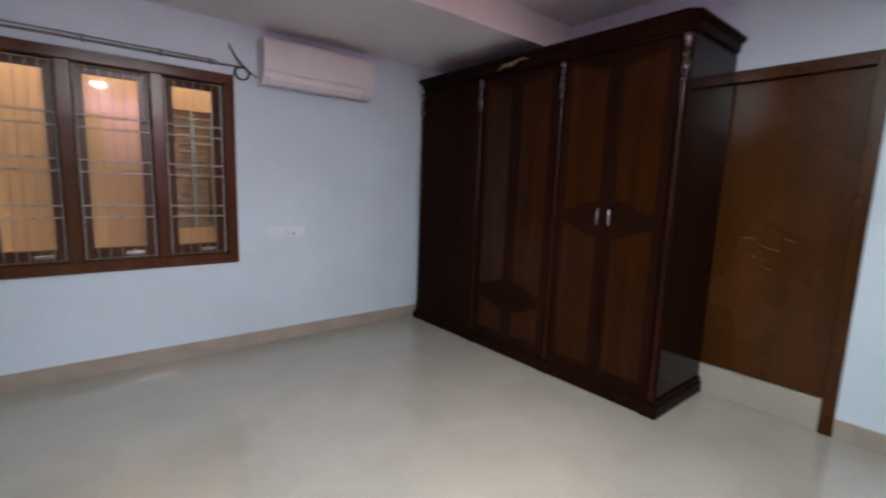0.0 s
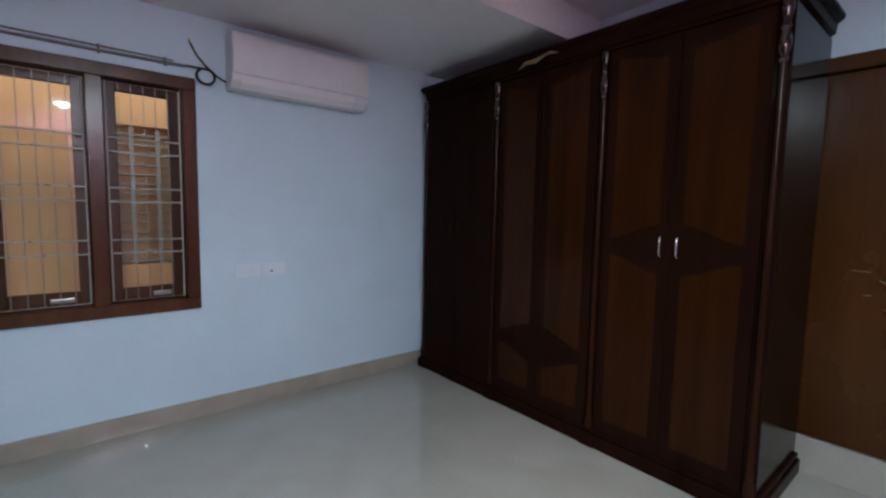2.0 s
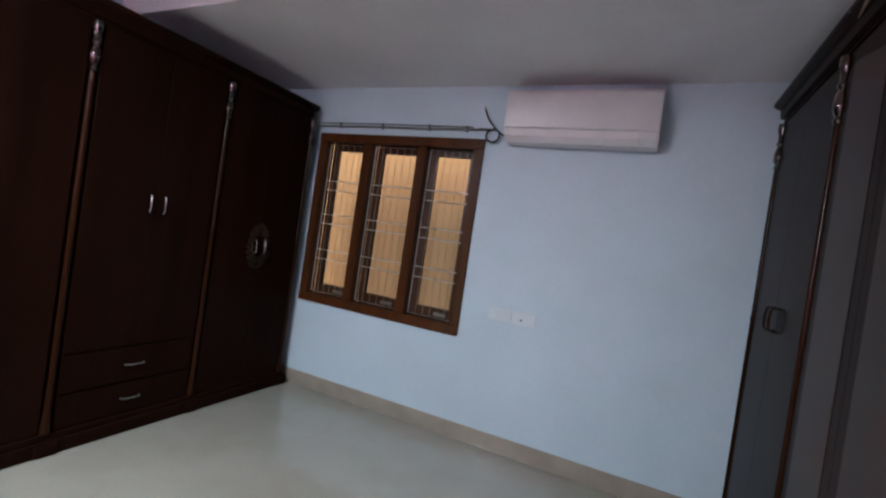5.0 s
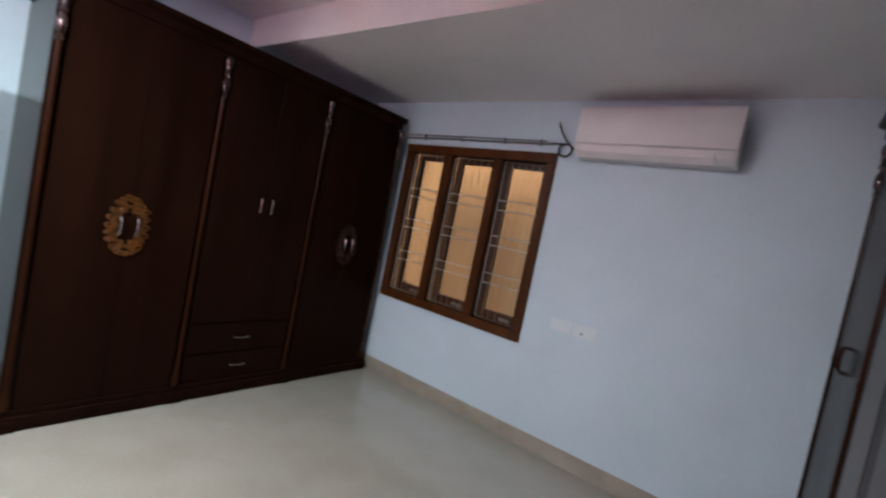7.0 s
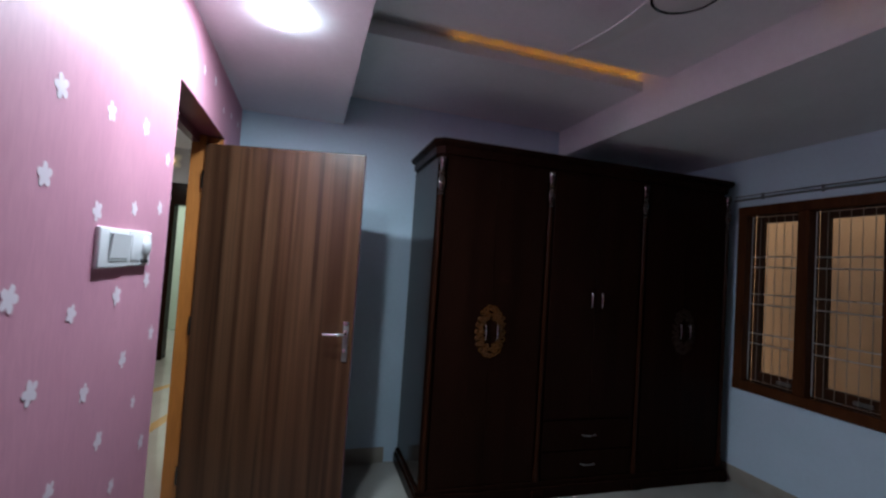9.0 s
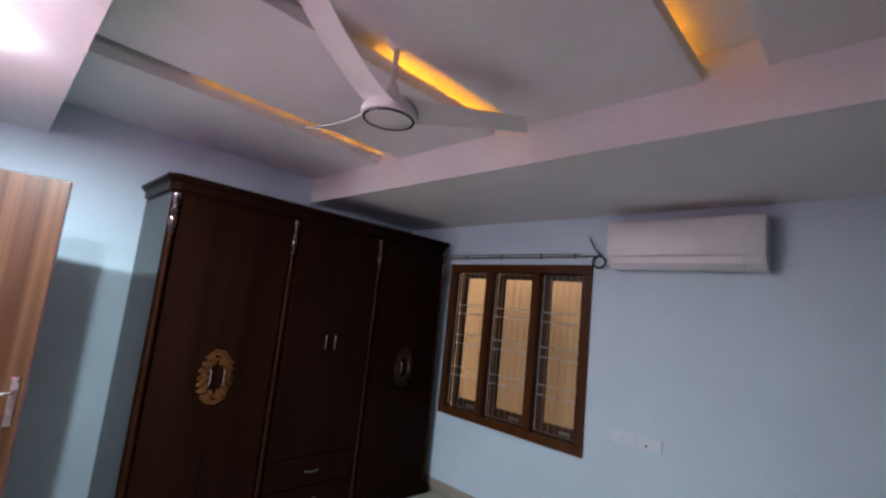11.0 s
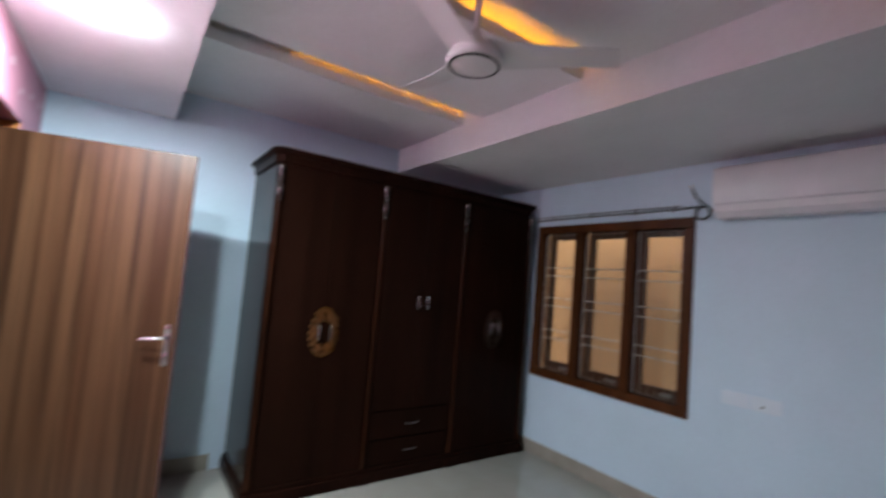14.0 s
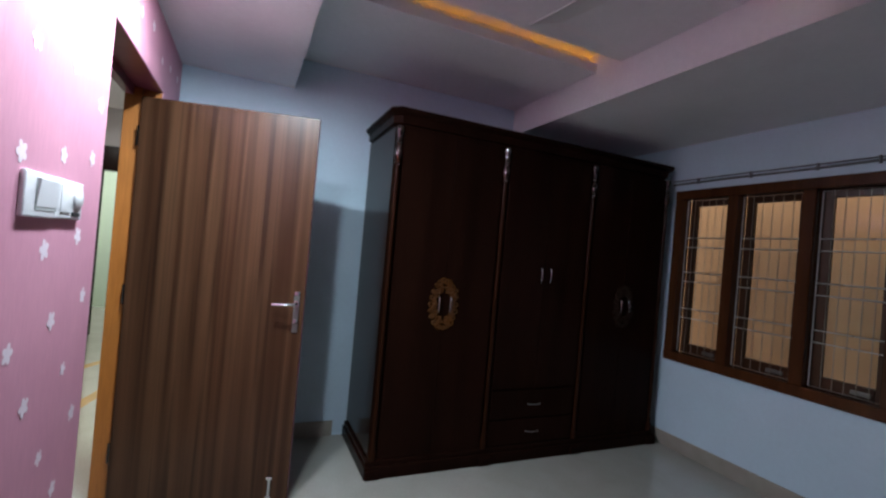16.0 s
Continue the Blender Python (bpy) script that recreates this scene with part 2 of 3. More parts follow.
def put_prism(bm, outline, place, depth, bevel=0.0):
    """A flat outline of (u, v), laid by place(u, v, d), d from 0 to depth."""
    a = [bm.verts.new(place(u, v, 0.0)) for u, v in outline]
    b = [bm.verts.new(place(u, v, depth)) for u, v in outline]
    n = len(outline)
    front = bm.faces.new(b)
    bm.faces.new(a[::-1])
    for i in range(n):
        bm.faces.new((a[i], a[(i + 1) % n], b[(i + 1) % n], b[i]))
    if bevel:
        bmesh.ops.bevel(bm, geom=list(front.edges), offset=bevel, segments=2, affect="EDGES", profile=0.5)
    return bm


def solid(name, bm, material, smooth=0.0):
    bmesh.ops.recalc_face_normals(bm, faces=bm.faces[:])
    if smooth:
        lim = radians(smooth)
        for f in bm.faces:
            f.smooth = True
        for e in bm.edges:
            e.smooth = len(e.link_faces) == 2 and e.calc_face_angle(0.0) < lim
    me = bpy.data.meshes.new(name)
    bm.to_mesh(me)
    bm.free()
    me.materials.append(material)
    return new(name, me)


def part(name, bm, material, parent, label="", smooth=0.0):
    ob = solid(name, bm, material, smooth)
    ob.parent = parent
    return tagged(ob, label)


def thing(name, label, category, m=Matrix(), group="", kind=""):
    ob = new(name)
    ob.empty_display_size = 0.1
    ob.matrix_world = m
    return tagged(ob, label, category, group, kind)


def setting(name, bm, material, label, category, smooth=0.0):
    return tagged(solid(name, bm, material, smooth), label, category, kind="structure")


# ---- the room ----
WX, EX, SY, NY = -1.24, 3.14, -0.015, 3.66
TRAY_S, TRAY_N, LOW, HIGH, COVE, TOP = 0.66, 2.43, 2.435, 2.65, 2.775, 2.95
WIN = (-0.584, 0.848, 0.693, 2.064)
DOOR_IN = (-0.735, 0.165, 2.104)
BATH = (0.455, 1.27, 2.085)

setting("floor", boxes(((WX - 0.2, SY - 0.16, -0.1), (EX + 0.2, NY + 0.12, 0.0))), FLOOR, "glossy cream vitrified tile floor, bare and clean", "floor")
setting("wall_north", boxes(((WX - 0.2, NY, 0), (WIN[0], NY + 0.12, TOP)), ((WIN[1], NY, 0), (EX + 0.2, NY + 0.12, TOP)), ((WIN[0], NY, 0), (WIN[1], NY + 0.12, WIN[2])), ((WIN[0], NY, WIN[3]), (WIN[1], NY + 0.12, TOP))), WALL, "pale blue painted wall with a window opening", "wall")
setting("wall_west", boxes(((WX - 0.2, SY, 0), (WX, NY, TOP))), WALL, "pale blue painted wall behind the wardrobe", "wall")
setting("wall_east", boxes(((EX, SY, 0), (EX + 0.2, BATH[0], TOP)), ((EX, BATH[1], 0), (EX + 0.2, NY, TOP)), ((EX, BATH[0], BATH[2]), (EX + 0.2, BATH[1], TOP))), WALL, "pale blue painted wall with a brown door", "wall")
south = setting("wall_south", boxes(((WX - 0.2, SY - 0.16, 0), (DOOR_IN[0], SY, TOP)), ((DOOR_IN[1], SY - 0.16, 0), (EX + 0.2, SY, TOP)), ((DOOR_IN[0], SY - 0.16, DOOR_IN[2]), (DOOR_IN[1], SY, TOP))), PINK, "pink wallpapered wall with small white flowers", "wall")
setting("wall_bath", boxes(((EX + 0.2, 0.2, 0), (EX + 0.3, 1.5, TOP))), HALLPAINT, "plain wall closing the space behind the brown door", "wall")

GROOVES = [(-0.27, -0.06), (0.79, 1.0), (1.862, 2.08)]
bands, edge = [], WX
for g0, g1 in GROOVES:
    bands += [((edge, TRAY_S, HIGH), (g0 - 0.08, TRAY_N, TOP)), ((g0 - 0.08, TRAY_S, HIGH), (g0, TRAY_N, HIGH + 0.058)), ((g0 - 0.08, TRAY_S, COVE), (g1, TRAY_N, TOP))]
    edge = g1
bands += [((edge, TRAY_S, HIGH), (EX, TRAY_N, TOP)), ((WX, TRAY_N, LOW), (EX, NY, TOP)), ((WX, SY, LOW), (EX, TRAY_S, TOP))]
setting("ceiling", boxes(*bands), CEIL, "white false ceiling with a raised tray and three lit grooves", "ceiling")
# Unseen slab, added so that no sky light leaks into the room.
setting("sky_block_slab", boxes(((WX - 0.2, SY - 0.16, TOP), (EX + 0.3, NY + 0.12, TOP + 0.12))), CEIL, "unseen slab above the false ceiling that keeps sky light out", "ceiling")

# skirting with a rounded top edge
def skirting(name, lo, hi):
    setting(name, boxes((lo, hi), bevel=0.004, segments=2), SKIRT, "beige glazed tile skirting along the wall foot", "skirting", 40)


skirting("baseboard_north", (WX, NY - 0.012, 0), (EX, NY - 0.0005, 0.11))
skirting("baseboard_west", (WX + 0.0005, SY, 0), (WX + 0.012, 1.12, 0.11))
skirting("baseboard_east", (EX - 0.012, SY, 0), (EX - 0.0005, BATH[0] - 0.002, 0.11))

# wallpaper flowers: five uneven petals in a half-drop repeat
rng = random.Random(4)


def put_flower(bm, x, z, r, turn):
    ys = SY + 0.0012
    mid = bm.verts.new((x, ys, z))
    ring = []
    for i in range(40):
        a = 2 * math.pi * i / 40
        k = 0.46 + 0.54 * abs(math.cos(2.5 * (a + turn))) ** 0.75
        ring.append(bm.verts.new((x + r * k * math.cos(a), ys, z + r * k * math.sin(a))))
    for i in range(40):
        bm.faces.new((mid, ring[i], ring[(i + 1) % 40]))


bm = bmesh.new()
ROWS = ((2.27, 0.31), (2.03, 0.37), (1.805, 0.472), (1.565, 0.27), (1.325, 0.343), (1.125, 0.247), (0.935, 0.368), (0.757, 0.258), (0.57, 0.37), (0.385, 0.26), (0.2, 0.37))
for rz, rx in ROWS:
    for k in range(-7, 13):
        fx = rx + 0.235 * k + rng.uniform(-0.006, 0.006)
        fz = rz - 0.03 * (k % 3) + 0.03 + rng.uniform(-0.008, 0.008)
        r = rng.uniform(0.021, 0.029)
        inside = DOOR_IN[0] - 0.04 < fx < DOOR_IN[1] + 0.035 and fz < DOOR_IN[2] + 0.05
        if WX + 0.05 < fx < EX - 0.05 and 0.05 < fz < LOW - 0.04 and not inside:
            put_flower(bm, fx, fz, r, rng.uniform(0, 6.3))
part("flower_print", bm, PRINT, south, "small white five-petalled flowers printed on the paper")

# ---- window ----
window = thing("window_1", "varnished teak window with three glazed shutters and a steel grill", "window", pose(0, 0, 0), kind="structure")
x0, x1, z0, z1 = WIN
F0, F1 = NY - 0.022, NY + 0.085
part("frame_head", boxes(((x0, F0, z1 - 0.07), (x1, F1, z1)), bevel=0.004), TEAK, window)
part("frame_foot", boxes(((x0, F0, z0), (x1, F1, z0 + 0.07)), bevel=0.004), TEAK, window)
for a, b in ((x0, x0 + 0.07), (x1 - 0.07, x1), (-0.148, -0.073), (0.332, 0.407)):
    part("frame_post", boxes(((a, F0 + 0.003, z0 + 0.07), (b, F1, z1 - 0.07)), bevel=0.004), TEAK, window)
OPEN = ((x0 + 0.07, -0.148), (-0.073, 0.332), (0.407, x1 - 0.07))
zb, zt = z0 + 0.07, z1 - 0.07
SWING = (0.0, -0.4, 4.3)
for (a, b), swing in zip(OPEN, SWING):
    w = b - a
    shutter = part("shutter", boxes(((0, 0, zb), (0.058, 0.035, zt)), ((w - 0.058, 0, zb), (w, 0.035, zt)), ((0.058, 0, zb), (w - 0.058, 0.035, zb + 0.075)), ((0.058, 0, zt - 0.05), (w - 0.058, 0.035, zt)), bevel=0.003), TEAKDARK, window, "dark varnished shutter with one clear pane")
    shutter.matrix_basis = pose(b, F1, 0, 0, 0, 180 + swing) @ pose(0, -0.035, 0) if swing > 1 else pose(a, F1 - 0.002, 0, 0, 0, swing)
    pane = part("pane", boxes(((0.055, 0.014, zb + 0.07), (w - 0.055, 0.019, zt - 0.045))), GLASS, shutter, "clear glass pane")
    pane.visible_shadow = False
    grill = part("grill", tube([(a + 0.012, NY + 0.035, zb + 0.012), (b - 0.012, NY + 0.035, zb + 0.012), (b - 0.012, NY + 0.035, zt - 0.012), (a + 0.012, NY + 0.035, zt - 0.012)], 0.0045, 6, True), STEEL, window, "painted steel grill of paired rails and rods")
    for z in (1.685, 1.61, 1.41, 1.335, 1.12, 1.045):
        part("rail", tube([(a + 0.012, NY + 0.035, z), (b - 0.012, NY + 0.035, z)], 0.0045, 6), RAIL, grill)
    for i in range(1, 6):
        x = a + 0.012 + (w - 0.024) * i / 6
        part("rod", tube([(x, NY + 0.041, zb + 0.012), (x, NY + 0.041, zt - 0.012)], 0.0025, 6), ROD, grill)
    part("latch", boxes(((a + w * 0.55, F1 - 0.02, zb + 0.02), (a + w * 0.80, F1 - 0.004, zb + 0.045)), bevel=0.004, segments=2), DULL, window, "dull steel shutter latch")

# ---- outside the window ----
setting("outside_ground", boxes(((-60, NY + 0.12, -0.5), (60, 60, -0.35))), STONE, "grey concrete ground of the side passage", "ground")
outside = setting("neighbour_wall", boxes(((-8, 5.0, -0.35), (0.42, 5.2, 3.4)), ((1.9, 5.0, -0.35), (8, 5.2, 3.4)), ((0.42, 5.0, -0.35), (1.9, 5.2, 0.83)), ((0.42, 5.0, 1.95), (1.9, 5.2, 3.4)), ((0.42, 5.12, 0.83), (1.9, 5.2, 1.95))), OCHRE, "ochre painted wall across a narrow passage", "wall")
louvre = thing("louvred_window", "grey green louvred window in the ochre wall", "window", pose(0.42, 5.02, 0.83), kind="structure")
for i in range(14):
    part("slat", boxes(((0.01, 0.02, 0.02 + 0.079 * i), (1.47, 0.085, 0.032 + 0.079 * i))), LOUVRE, louvre)
for i in range(9):
    part("upright", boxes(((0.02 + 0.178 * i, 0.0, 0.002), (0.05 + 0.178 * i, 0.018, 1.118))), LOUVRE, louvre)

# ---- doors ----
bath = thing("door_1", "closed brown varnished flush door in a raised frame", "door", pose(EX, 0, 0), kind="structure")
b0, b1, bz = BATH
part("step", boxes(((0.0, b0 + 0.065, 0.0), (0.2, b1 - 0.065, 0.19)), bevel=0.004), FLOOR, bath, "raised cream tile threshold")
part("jamb", boxes(((-0.024, b0, 0), (0.12, b0 + 0.065, bz)), bevel=0.004), DOORWOOD, bath)
part("jamb", boxes(((-0.024, b1 - 0.065, 0), (0.12, b1, bz)), bevel=0.004), DOORWOOD, bath)
part("head", boxes(((-0.022, b0 + 0.065, bz - 0.07), (0.12, b1 - 0.065, bz)), bevel=0.004), DOORWOOD, bath)
bleaf = part("leaf", boxes(((0.02, b0 + 0.068, 0.194), (0.055, b1 - 0.068, bz - 0.073)), bevel=0.002), DOORWOOD, bath, "plain brown door leaf with pale scratches")
rng = random.Random(9)
for cy, cz, length, slope in ((1.02, 1.07, 0.07, -0.05), (0.92, 1.03, 0.10, -0.32), (0.80, 1.08, 0.045, -0.3), (0.90, 0.90, 0.05, -0.35), (0.97, 0.955, 0.03, 0.1)):
    part("scratch", tube([(0.0195, cy, cz), (0.0192, cy - length / 2, cz + slope * length * 0.5), (0.0195, cy - length, cz + slope * length * 0.8)], 0.0016, 5), SCRATCH, bleaf, "pale scratch in the varnish")

entry = thing("door_2", "open walnut laminate door in a teak frame with steel lever", "door", pose(0, SY, 0), kind="structure")
d0, d1, dz = DOOR_IN
part("jamb", boxes(((d0, -0.158, 0), (d0 + 0.035, -0.085, dz - 0.004)), ((d0, -0.085, 0), (d0 + 0.012, -0.003, dz - 0.004)), bevel=0.002), JAMB, entry, "orange teak jamb")
part("jamb", boxes(((d1 - 0.03, -0.158, 0), (d1, -0.085, dz - 0.004)), bevel=0.003), JAMB, entry, "orange teak jamb")
part("head", boxes(((d0, -0.158, dz - 0.004), (d1, -0.002, dz - 0.0005)), ((d0 + 0.035, -0.158, dz - 0.045), (d1 - 0.03, -0.12, dz - 0.004))), LINTEL, entry, "maroon stained frame head")
leaf = part("leaf", boxes(((-0.019, 0.0, 0.012), (0.019, 0.875, dz - 0.052)), bevel=0.0015), LAMI, entry, "flush walnut laminate leaf with vertical grain")
leaf.matrix_basis = pose(d0 + 0.045, -0.075, 0, 0, 0, -14.3)
part("edge_band", boxes(((-0.0185, 0.8752, 0.014), (0.0185, 0.8762, dz - 0.054))), LINTEL, leaf, "maroon edge band")


def lever(x, side):
    y = 0.838
    body = part("lock_plate", boxes(((x - 0.004, y - 0.014, 0.905), (x + 0.003, y + 0.014, 1.12)), bevel=0.002, segments=2), DULL, leaf, "narrow dull steel lock plate")
    part("plate_cap", boxes(((x - 0.004, y - 0.0145, 1.1), (x + 0.007, y + 0.0145, 1.122)), bevel=0.004, segments=2), CHROME, body, "bright rounded plate end", 40)
    part("lever_handle", tube([(x, y, 1.058), (x + side * 0.045, y, 1.058), (x + side * 0.055, y - 0.008, 1.058), (x + side * 0.055, y - 0.06, 1.055), (x + side * 0.05, y - 0.115, 1.054)], 0.0075, 10), CHROME, body, "polished steel lever", 50)
    part("lever_rose", lathe([(0, 0.0), (0.016, 0.0), (0.016, 0.007), (0, 0.009)], Matrix.Translation((x, y, 1.058)) @ pose(0, 0, 0, 0, 90 * side, 0)), CHROME, body, "", 40)
    part("key_rose", lathe([(0, 0.0), (0.012, 0.0), (0.011, 0.009), (0, 0.011)], Matrix.Translation((x, y, 0.965)) @ pose(0, 0, 0, 0, 90 * side, 0)), CHROME, body, "", 40)


lever(0.023, 1)
for zz in (0.135, 0.035):
    part("stopper_bracket", boxes(((0.019, 0.765, zz - 0.008), (0.042, 0.795, zz + 0.008)), bevel=0.003, segments=2), CHROME, leaf, "small steel floor-stop bracket")
part("stopper_rod", tube([(0.036, 0.78, 0.03), (0.036, 0.78, 0.14)], 0.006, 8), CHROME, leaf, "steel floor-stop rod")
for hz in (0.25, 1.05, 1.85):
    part("hinge", tube([(0.021, -0.004, hz - 0.05), (0.021, -0.004, hz + 0.05)], 0.005, 8), DARKRING, leaf, "dark steel butt hinge")

# ---- hall beyond the open door ----
setting("floor_hall", boxes(((-7, -4.2, -0.1), (1.6, SY - 0.16, 0.0))), FLOOR, "cream tile hall floor with tan inlay bands", "floor")
setting("wall_hall_north", boxes(((-7, SY - 0.16, 0), (WX - 0.2, SY, 2.9))), HALLPAINT, "plain hall wall", "wall")
setting("wall_hall_south", boxes(((-7, -4.2, 0), (1.6, -4.05, 2.9))), GREEN, "pale green hall wall", "wall")
setting("wall_hall_east", boxes(((1.6, -4.2, 0), (1.75, SY - 0.16, 2.9))), HALLPAINT, "plain hall wall", "wall")
setting("wall_hall_west", boxes(((-7.1, -4.2, 0), (-7, SY, 2.9))), GREEN, "pale green wall of the far room", "wall")
setting("partition_hall", boxes(((-4.75, -1.0, 0), (-4.6, SY - 0.16, 2.8)), ((-4.75, -4.05, 0), (-4.6, -1.95, 2.8)), ((-4.75, -1.95, 2.33), (-4.6, -1.0, 2.8))), HALLPAINT, "grey hall partition with a dark door frame", "wall")
setting("ceiling_hall", boxes(((-7, -4.2, 2.8), (1.6, SY - 0.16, 2.95))), CEIL, "plain white hall ceiling", "ceiling")
far = thing("door_3", "dark wooden door frame at the end of the hall", "door", pose(-4.6, 0, 0), kind="structure")
part("head", boxes(((-0.17, -1.95, 2.04), (0.03, -1.0, 2.33)), bevel=0.004), MAHOG, far)
# Widened jamb, standing in for the dark door leaf as well.
part("jamb", boxes(((-0.17, -1.95, 0), (0.03, -1.25, 2.04)), bevel=0.004), MAHOG, far)
for a, b in (((-3.5, -0.75), (-2.4, -1.35)), ((-2.4, -1.35), (-2.0, -0.65)), ((-3.5, -0.75), (-2.95, -0.45)), ((-2.95, -0.45), (-2.0, -0.65))):
    v = Vector((b[0] - a[0], b[1] - a[1], 0)).normalized()
    s = Vector((-v.y, v.x, 0)) * 0.045
    bm = bmesh.new()
    put_prism(bm, [(a[0] + s.x, a[1] + s.y), (b[0] + s.x, b[1] + s.y), (b[0] - s.x, b[1] - s.y), (a[0] - s.x, a[1] - s.y)], lambda u, w, d: (u, w, -0.002 + d), 0.004)
    setting("floor_inlay", bm, INLAY, "tan tile inlay band in the hall floor", "floor inlay")
flower = thing("wall_lamp", "white glass flower wall lamp with an amber heart, lit", "wall lamp", pose(-4.6, -1.34, 2.62))
part("back_plate", lathe([(0, 0), (0.05, 0), (0.045, 0.012), (0, 0.016)], pose(0, 0, 0, 0, 90, 0)), BRASS, flower, "", 40)
part("heart", lathe([(0.0, 0.0), (0.045, 0.01), (0.06, 0.04), (0.045, 0.075), (0, 0.09)], pose(0.016, 0, -0.01, 0, 90, 0)), BULB, flower, "glowing amber glass cup", 60)
for k in range(6):
    bm = bmesh.new()
    put_lathe(bm, [(0.0, -0.055), (0.030, -0.03), (0.036, 0.005), (0.022, 0.04), (0.0, 0.06)], pose(0, 0, 0.095), 12)
    for v in bm.verts:
        v.co.y *= 1.3
        v.co.x = v.co.x * 0.35 + 0.035 + 2.2 * (v.co.z - 0.04) ** 2
    petal = part("petal", bm, MILK, flower, "white glass petal", 60)
    petal.matrix_basis = pose(0, 0, -0.01, 60 * k, 0, 0)
part("hook", tube([(0.02, 0, 0.12), (0.05, 0, 0.16), (0.02, 0, 0.19), (0.0, 0, 0.17)], 0.006, 6), BRASS, flower, "", 50)


# ---- wardrobes ----
def handle(parent, x, y, z, metal):
    pts = [(x, y, z + 0.052), (x + 0.018, y, z + 0.05), (x + 0.026, y, z + 0.036), (x + 0.029, y, z), (x + 0.026, y, z - 0.036), (x + 0.018, y, z - 0.05), (x, y, z - 0.052)]
    part("handle", tube(pts, lambda s: 0.0036 + 0.0022 * math.sin(math.pi * s) ** 2, 8), metal, parent, "slim bow handle", 60)


def carving(parent, x, y, z, side, gilt):
    shape = random.Random(int(z * 1000) + side)
    spots = [(0.090 * math.cos(a), 0.150 * math.sin(a), 0.018) for a in (-1.45 + 0.29 * i for i in range(11))]
    spots += [(0.064 * math.cos(a), 0.112 * math.sin(a), 0.016) for a in (-1.3 + 0.37 * i for i in range(8))]
    spots += [(0.030, 0.118, 0.014), (0.030, -0.118, 0.014), (0.050, 0.080, 0.013), (0.050, -0.080, 0.013), (0.072, 0.025, 0.013), (0.072, -0.025, 0.013), (0.070, 0.070, 0.012), (0.070, -0.070, 0.012)]
    spots += [(0.052, 0.045, 0.013), (0.056, 0.0, 0.013), (0.052, -0.045, 0.013), (0.022, 0.085, 0.014), (0.022, -0.085, 0.014)]
    for cy, cz, r in spots:
        turn, r = shape.uniform(0, 6.3), r * shape.uniform(0.75, 1.15)
        pts = []
        for k in range(11):
            a = k * 0.62 + turn
            rr = r * (1 - 0.062 * k)
            pts.append((x + 0.0035, y + side * (max(0.008, cy) + rr * math.cos(a)), z + cz + rr * math.sin(a)))
        part("carved_scroll", tube(pts, 0.0052, 5), gilt, parent, "gilded carved scroll", 60)


def panel_outline(y0, y1, z0, z1, sag_low, sag_high, centre):
    """A tall panel whose short edges rise or fall in a curve towards the side centre."""
    out = []
    for i in range(9):
        s = i / 8
        k = s if centre > 0 else 1 - s
        out.append((y0 + (y1 - y0) * s, z0 + sag_low * (0.5 - 0.5 * math.cos(math.pi * k))))
    for i in range(9):
        s = 1 - i / 8
        k = s if centre > 0 else 1 - s
        out.append((y0 + (y1 - y0) * s, z1 + sag_high * (0.5 - 0.5 * math.cos(math.pi * k))))
    return out


